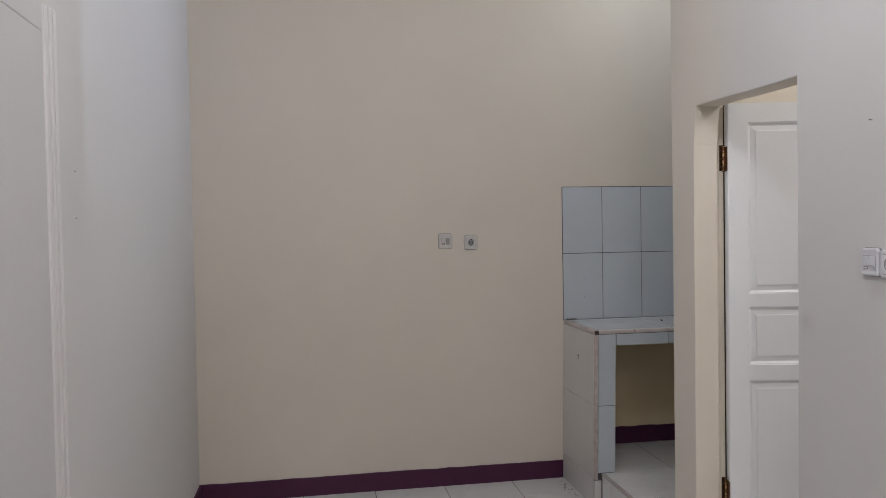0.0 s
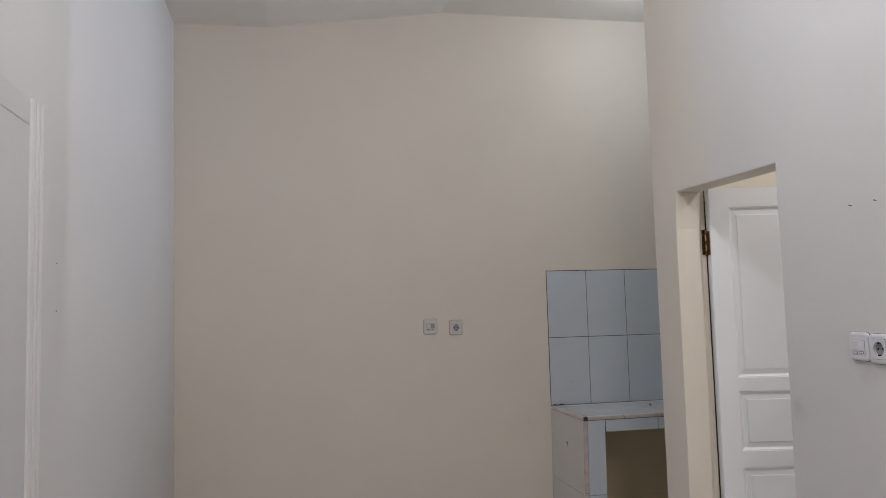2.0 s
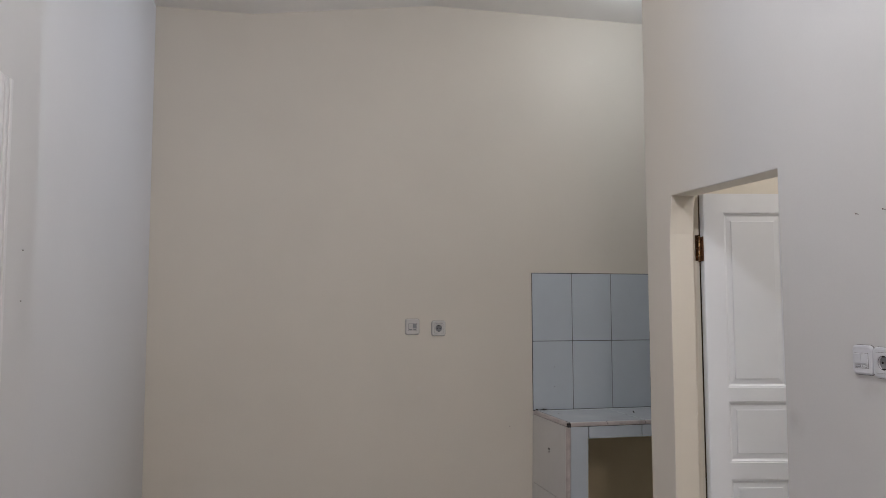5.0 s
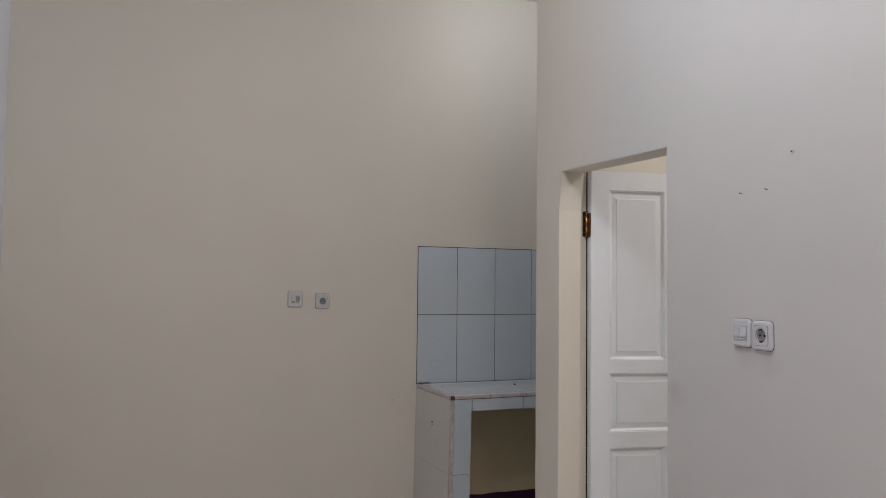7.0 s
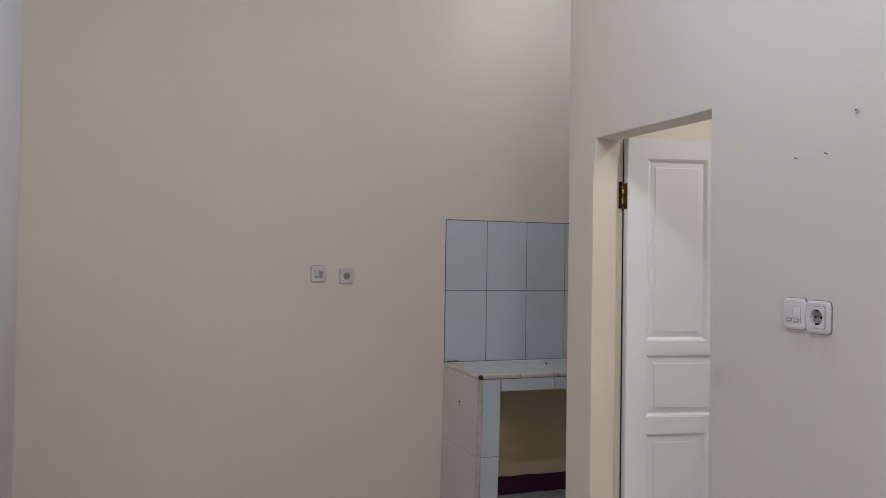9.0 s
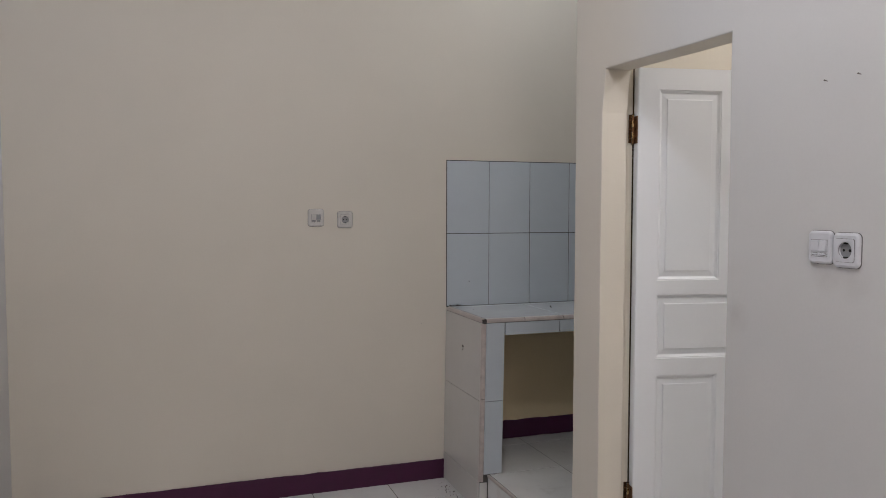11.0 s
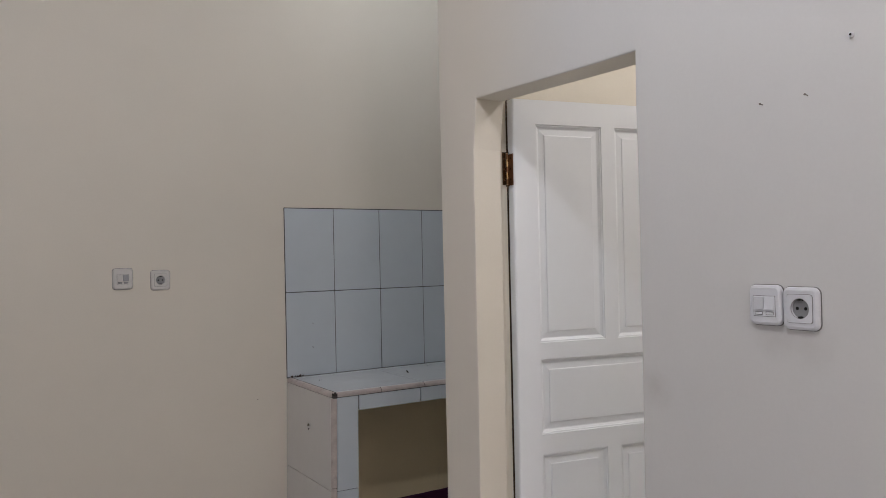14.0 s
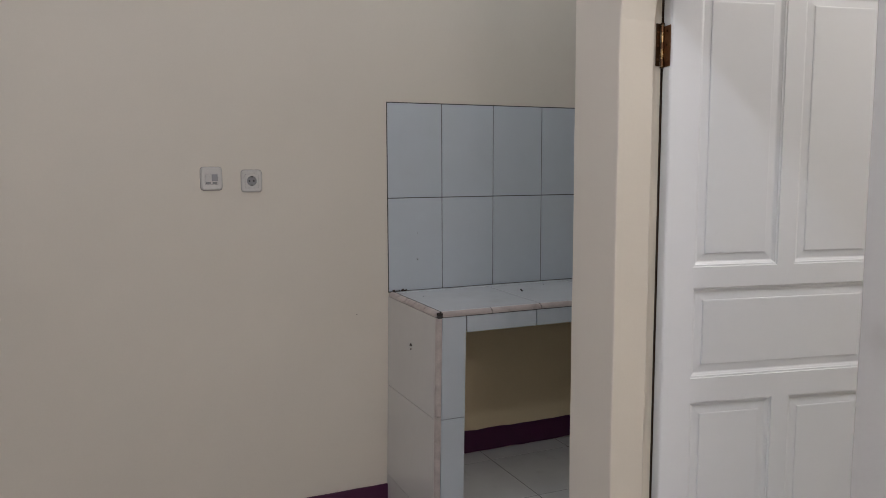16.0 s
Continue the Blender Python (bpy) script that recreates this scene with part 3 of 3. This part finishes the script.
def light_switch(place, turn, w=0.080, h=0.082, label="", mat=None, worn=False):
    mat = mat or PLASTIC
    ob = thing("light_switch", place, label, "switch", "wall switches", turn=turn)
    # slightly bigger dark plate, drawing the grime and shade line around the cover
    part("back_box", rounded_plate(w + 0.0026, h + 0.0026, 0.003, 0.0135), DARK_EDGE, ob, "dark rim round the plate, grime and painted contact shade")
    part("plate", rounded_plate(w, h, 0.011, 0.013), mat, ob)
    part("recess", box(-0.0240, 0.0240, -0.0112, -0.009, -0.0225, 0.0185), DARK_EDGE, ob)
    part("insert", box(-0.0232, 0.0232, -0.0118, -0.009, -0.0217, 0.0177, 0.0006, 1), mat, ob)
    part("rocker", box(-0.0222, -0.0006, -0.0142, -0.009, -0.0095, 0.0168, 0.001, 2), mat, ob)
    second = part("rocker", box(-0.0108, 0.0108, -0.0026, 0.0026, -0.0131, 0.0131, 0.001, 2), GREY_PLASTIC if worn else mat, ob,
                  "grimy grey rocker" if worn else "")
    second.matrix_basis = pose(0.0114, -0.0112, 0.0036, -7)
    for x0, x1 in ((-0.0205, -0.0035), (0.0035, 0.0205)):
        part("indicator_rim", box(x0, x1, -0.0124, -0.009, -0.0195, -0.0125, 0.0006, 1), DARK_EDGE, ob)
        part("indicator", box(x0 + 0.0012, x1 - 0.0012, -0.0130, -0.009, -0.0183, -0.0137, 0.0006, 1), GREY_PLASTIC if worn else mat, ob)
    return ob


def socket_insert(w, h, r, y0, hole, depth):
    """A square insert facing -y with a round well in it."""
    bm = bmesh.new()
    square, rim, lip, foot = [], [], [], []
    for cx, cz, a0 in ((w / 2 - r, h / 2 - r, 0), (-w / 2 + r, h / 2 - r, 90), (-w / 2 + r, -h / 2 + r, 180), (w / 2 - r, -h / 2 + r, 270)):
        for i in range(7):
            a = math.radians(a0 + i * 15)
            x, z = cx + r * math.cos(a), cz + r * math.sin(a)
            k = math.radians(a0 + 90 * i / 7 + 6)
            c, d = math.cos(k), math.sin(k)
            square.append((bm.verts.new((x, y0 + 0.004, z)), bm.verts.new((x, y0, z))))
            rim.append(bm.verts.new((hole * 1.07 * c, y0, hole * 1.07 * d)))
            lip.append(bm.verts.new((hole * c, y0 + 0.0006, hole * d)))
            foot.append(bm.verts.new((hole * 0.95 * c, y0 + depth, hole * 0.95 * d)))
    n = len(rim)
    for i in range(n):
        j = (i + 1) % n
        bm.faces.new((square[i][0], square[j][0], square[j][1], square[i][1]))
        bm.faces.new((square[i][1], square[j][1], rim[j], rim[i]))
        bm.faces.new((rim[i], rim[j], lip[j], lip[i]))
        bm.faces.new((lip[i], lip[j], foot[j], foot[i]))
    return bm


def power_socket(place, turn, w=0.080, h=0.084, label="", mat=None):
    mat = mat or PLASTIC
    ob = thing("power_socket", place, label, "socket", "wall sockets", turn=turn)
    part("back_box", rounded_plate(w + 0.0026, h + 0.0026, 0.003, 0.0135), DARK_EDGE, ob, "dark rim round the plate, grime and painted contact shade")
    part("plate", rounded_plate(w, h, 0.011, 0.013, hollow=0.0245), mat, ob)
    part("joint", socket_insert(0.0532, 0.0552, 0.006, -0.0112, 0.0196, 0.002), DARK_EDGE, ob)
    part("insert", socket_insert(0.0516, 0.0536, 0.006, -0.0124, 0.0194, 0.0085), mat, ob)
    flat = Matrix.Rotation(math.pi / 2, 4, "X")
    part("dish", cylinder(0.0188, 0.0016, 28, Matrix.Translation((0, -0.0038, 0)) @ flat), GREY_PLASTIC, ob, "grey round well of the socket")
    for dx in (-0.0085, 0.0085):
        part("pin_hole", cylinder(0.0032, 0.0012, 12, Matrix.Translation((dx, -0.0047, 0)) @ flat), BLACK, ob)
    part("centre_screw", cylinder(0.0020, 0.0012, 10, Matrix.Translation((0, -0.0047, 0)) @ flat), STEEL, ob)
    for dz in (-0.0165, 0.0165):
        part("earth_clip", box(-0.0036, 0.0036, -0.0125, -0.0042, dz - 0.0018, dz + 0.0018, 0.0005, 1), BLACK, ob)
    return ob


light_switch((-0.715, 0, 1.443), 0, 0.080, 0.088, "yellowed white double light switch on the cream wall", YELLOWED, worn=True)
power_socket((-0.563, 0, 1.433), 0, 0.079, 0.085, "yellowed white round power socket on the cream wall", YELLOWED)
light_switch((XB, -2.508, 1.402), -90, 0.072, 0.079, "white double light switch beside the doorway")
power_socket((XB, -2.583, 1.398), -90, 0.074, 0.081, "white round power socket beside the doorway")


# ---- nails and marks on the walls ----
def nail(place, turn, length=0.009, r=0.0011, head=0.0021, tilt=8, name="nail", label="bent steel nail in the painted wall"):
    ob = thing(name, place, label, "nail", "nails", turn=turn)
    m = Matrix.Rotation(math.radians(90 - tilt), 4, "X")
    part("shank", cylinder(r, length + 0.006, 8, m @ Matrix.Translation((0, 0, length / 2 - 0.003))), RUSTY, ob)
    part("head", cylinder(head, 0.0016, 10, m @ Matrix.Translation((0, 0, length))), RUSTY, ob)
    return ob


nail((XB, -2.508, 1.798), -90)
nail((XB, -2.603, 1.799), -90)
anchor = thing("wall_plug", (XB, -2.690, 1.891), "grey plastic wall plug in the painted wall", "wall plug", turn=-90)
part("sleeve", cylinder(0.0045, 0.006, 12, Matrix.Translation((0, -0.002, 0)) @ Matrix.Rotation(math.pi / 2, 4, "X")), PLASTIC, anchor)
part("hole", cylinder(0.0022, 0.0012, 10, Matrix.Translation((0, -0.0052, 0)) @ Matrix.Rotation(math.pi / 2, 4, "X")), BLACK, anchor)
for z in (1.690, 1.562):
    nail((XP, -2.185, z), 90, 0.002, 0.0010, 0.0018, 0, label="small nail in the pale wall")
nail((-0.143, 0.0, 0.868), 0, 0.004, 0.0012, 0.0022, 0, label="small nail in the cream wall")

# ---- floor litter ----
litter = tagged(chip_heap("floor_crumbs", (-0.062, -0.190, 0.001), (0.020, 0.085), 26, 0.0065, ""),
                "dark crumbs and flakes on the tiles beside the counter", "crumbs", kind="stuff")

# ---- unseen ceiling bulbs, added to go with the lamps ----
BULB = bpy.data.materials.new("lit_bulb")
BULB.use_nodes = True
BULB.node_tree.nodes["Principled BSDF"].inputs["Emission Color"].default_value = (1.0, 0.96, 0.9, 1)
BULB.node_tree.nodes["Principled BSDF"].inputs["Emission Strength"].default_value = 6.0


# holder and glowing bulb made up for a lamp whose fixture is unknown
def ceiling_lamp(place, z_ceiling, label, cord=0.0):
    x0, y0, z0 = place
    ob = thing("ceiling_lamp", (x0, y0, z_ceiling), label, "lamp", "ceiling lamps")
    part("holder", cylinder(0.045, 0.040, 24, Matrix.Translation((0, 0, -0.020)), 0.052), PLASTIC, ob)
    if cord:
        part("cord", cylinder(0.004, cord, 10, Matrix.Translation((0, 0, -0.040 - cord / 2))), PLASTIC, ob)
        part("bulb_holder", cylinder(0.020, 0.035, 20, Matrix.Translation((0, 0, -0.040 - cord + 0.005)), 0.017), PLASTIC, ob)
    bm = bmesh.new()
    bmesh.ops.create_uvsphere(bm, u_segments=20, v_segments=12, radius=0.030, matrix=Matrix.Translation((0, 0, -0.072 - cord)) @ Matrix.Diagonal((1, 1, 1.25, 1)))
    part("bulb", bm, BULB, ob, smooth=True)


ceiling_lamp(MAIN_LAMP, ceiling_height(MAIN_LAMP[0]), "white bulb on an added, unseen ceiling cord", 0.105)
ceiling_lamp(BACK_FILL, ceiling_height(BACK_FILL[0]), "white bulb in an added, unseen ceiling holder")
ceiling_lamp(KITCHEN_LAMP, 3.326, "cool white bulb in an added, unseen ceiling holder")
ceiling_lamp(ROOM_LAMP, 3.328, "warm white bulb in an added, unseen ceiling holder")


# ---- floor tiles ----
tile_meshes = {}


def floor_tile(parent, x0, x1, y0, y1, z):
    size = (round(x1 - x0, 4), round(y1 - y0, 4))
    if size not in tile_meshes:
        bm = box(0, size[0], 0, size[1], -0.006, 0.0, 0.0010, 1)
        bmesh.ops.recalc_face_normals(bm, faces=bm.faces)
        me = bpy.data.meshes.new("tile")
        bm.to_mesh(me)
        bm.free()
        me.materials.append(FLOOR_TILE)
        tile_meshes[size] = me
    ob = new("tile", tile_meshes[size])
    ob.parent = parent
    ob.location = (x0, y0, z)


def tile_area(parent, xs, ys, z, gap=0.0018):
    for a, b in zip(xs, xs[1:]):
        for c, d in zip(ys, ys[1:]):
            if b - a > 0.01 and d - c > 0.01:
                floor_tile(parent, a + gap, b - gap, c + gap, d - gap, z)


def joints(lo, hi, first, pitch):
    out = [first + k * pitch for k in range(-40, 40) if lo + 0.005 < first + k * pitch < hi - 0.005]
    return [lo, *out, hi]


PITCH = 0.4085
tile_area(floor, joints(XL, 0.034, -0.338, PITCH), joints(YB, 0.0, -0.272, PITCH), 0.0)
tile_area(floor, joints(0.036, XR, 0.0705, PITCH), joints(YB, YE, -0.272, PITCH), 0.0)
tile_area(step, joints(0.0415, XK, 0.435, 0.402), joints(YE, -0.012, -0.530, 0.402), STEP)
y = CD + 0.004
for n in (0.19, 0.20, 0.19, 0.19):
    tile("step_trim", step, TRIM, 0.0255, 0.0405, y - n + G, y - G, STEP - 0.012, STEP + 0.0015, 0.003)
    y -= n
for a, b in zip(joints(YE, CD, -0.94, PITCH), joints(YE, CD, -0.94, PITCH)[1:]):
    tile("riser_tile", step, FLOOR_TILE, 0.028, 0.036, a + G, b - G, 0.001, STEP - 0.0135)
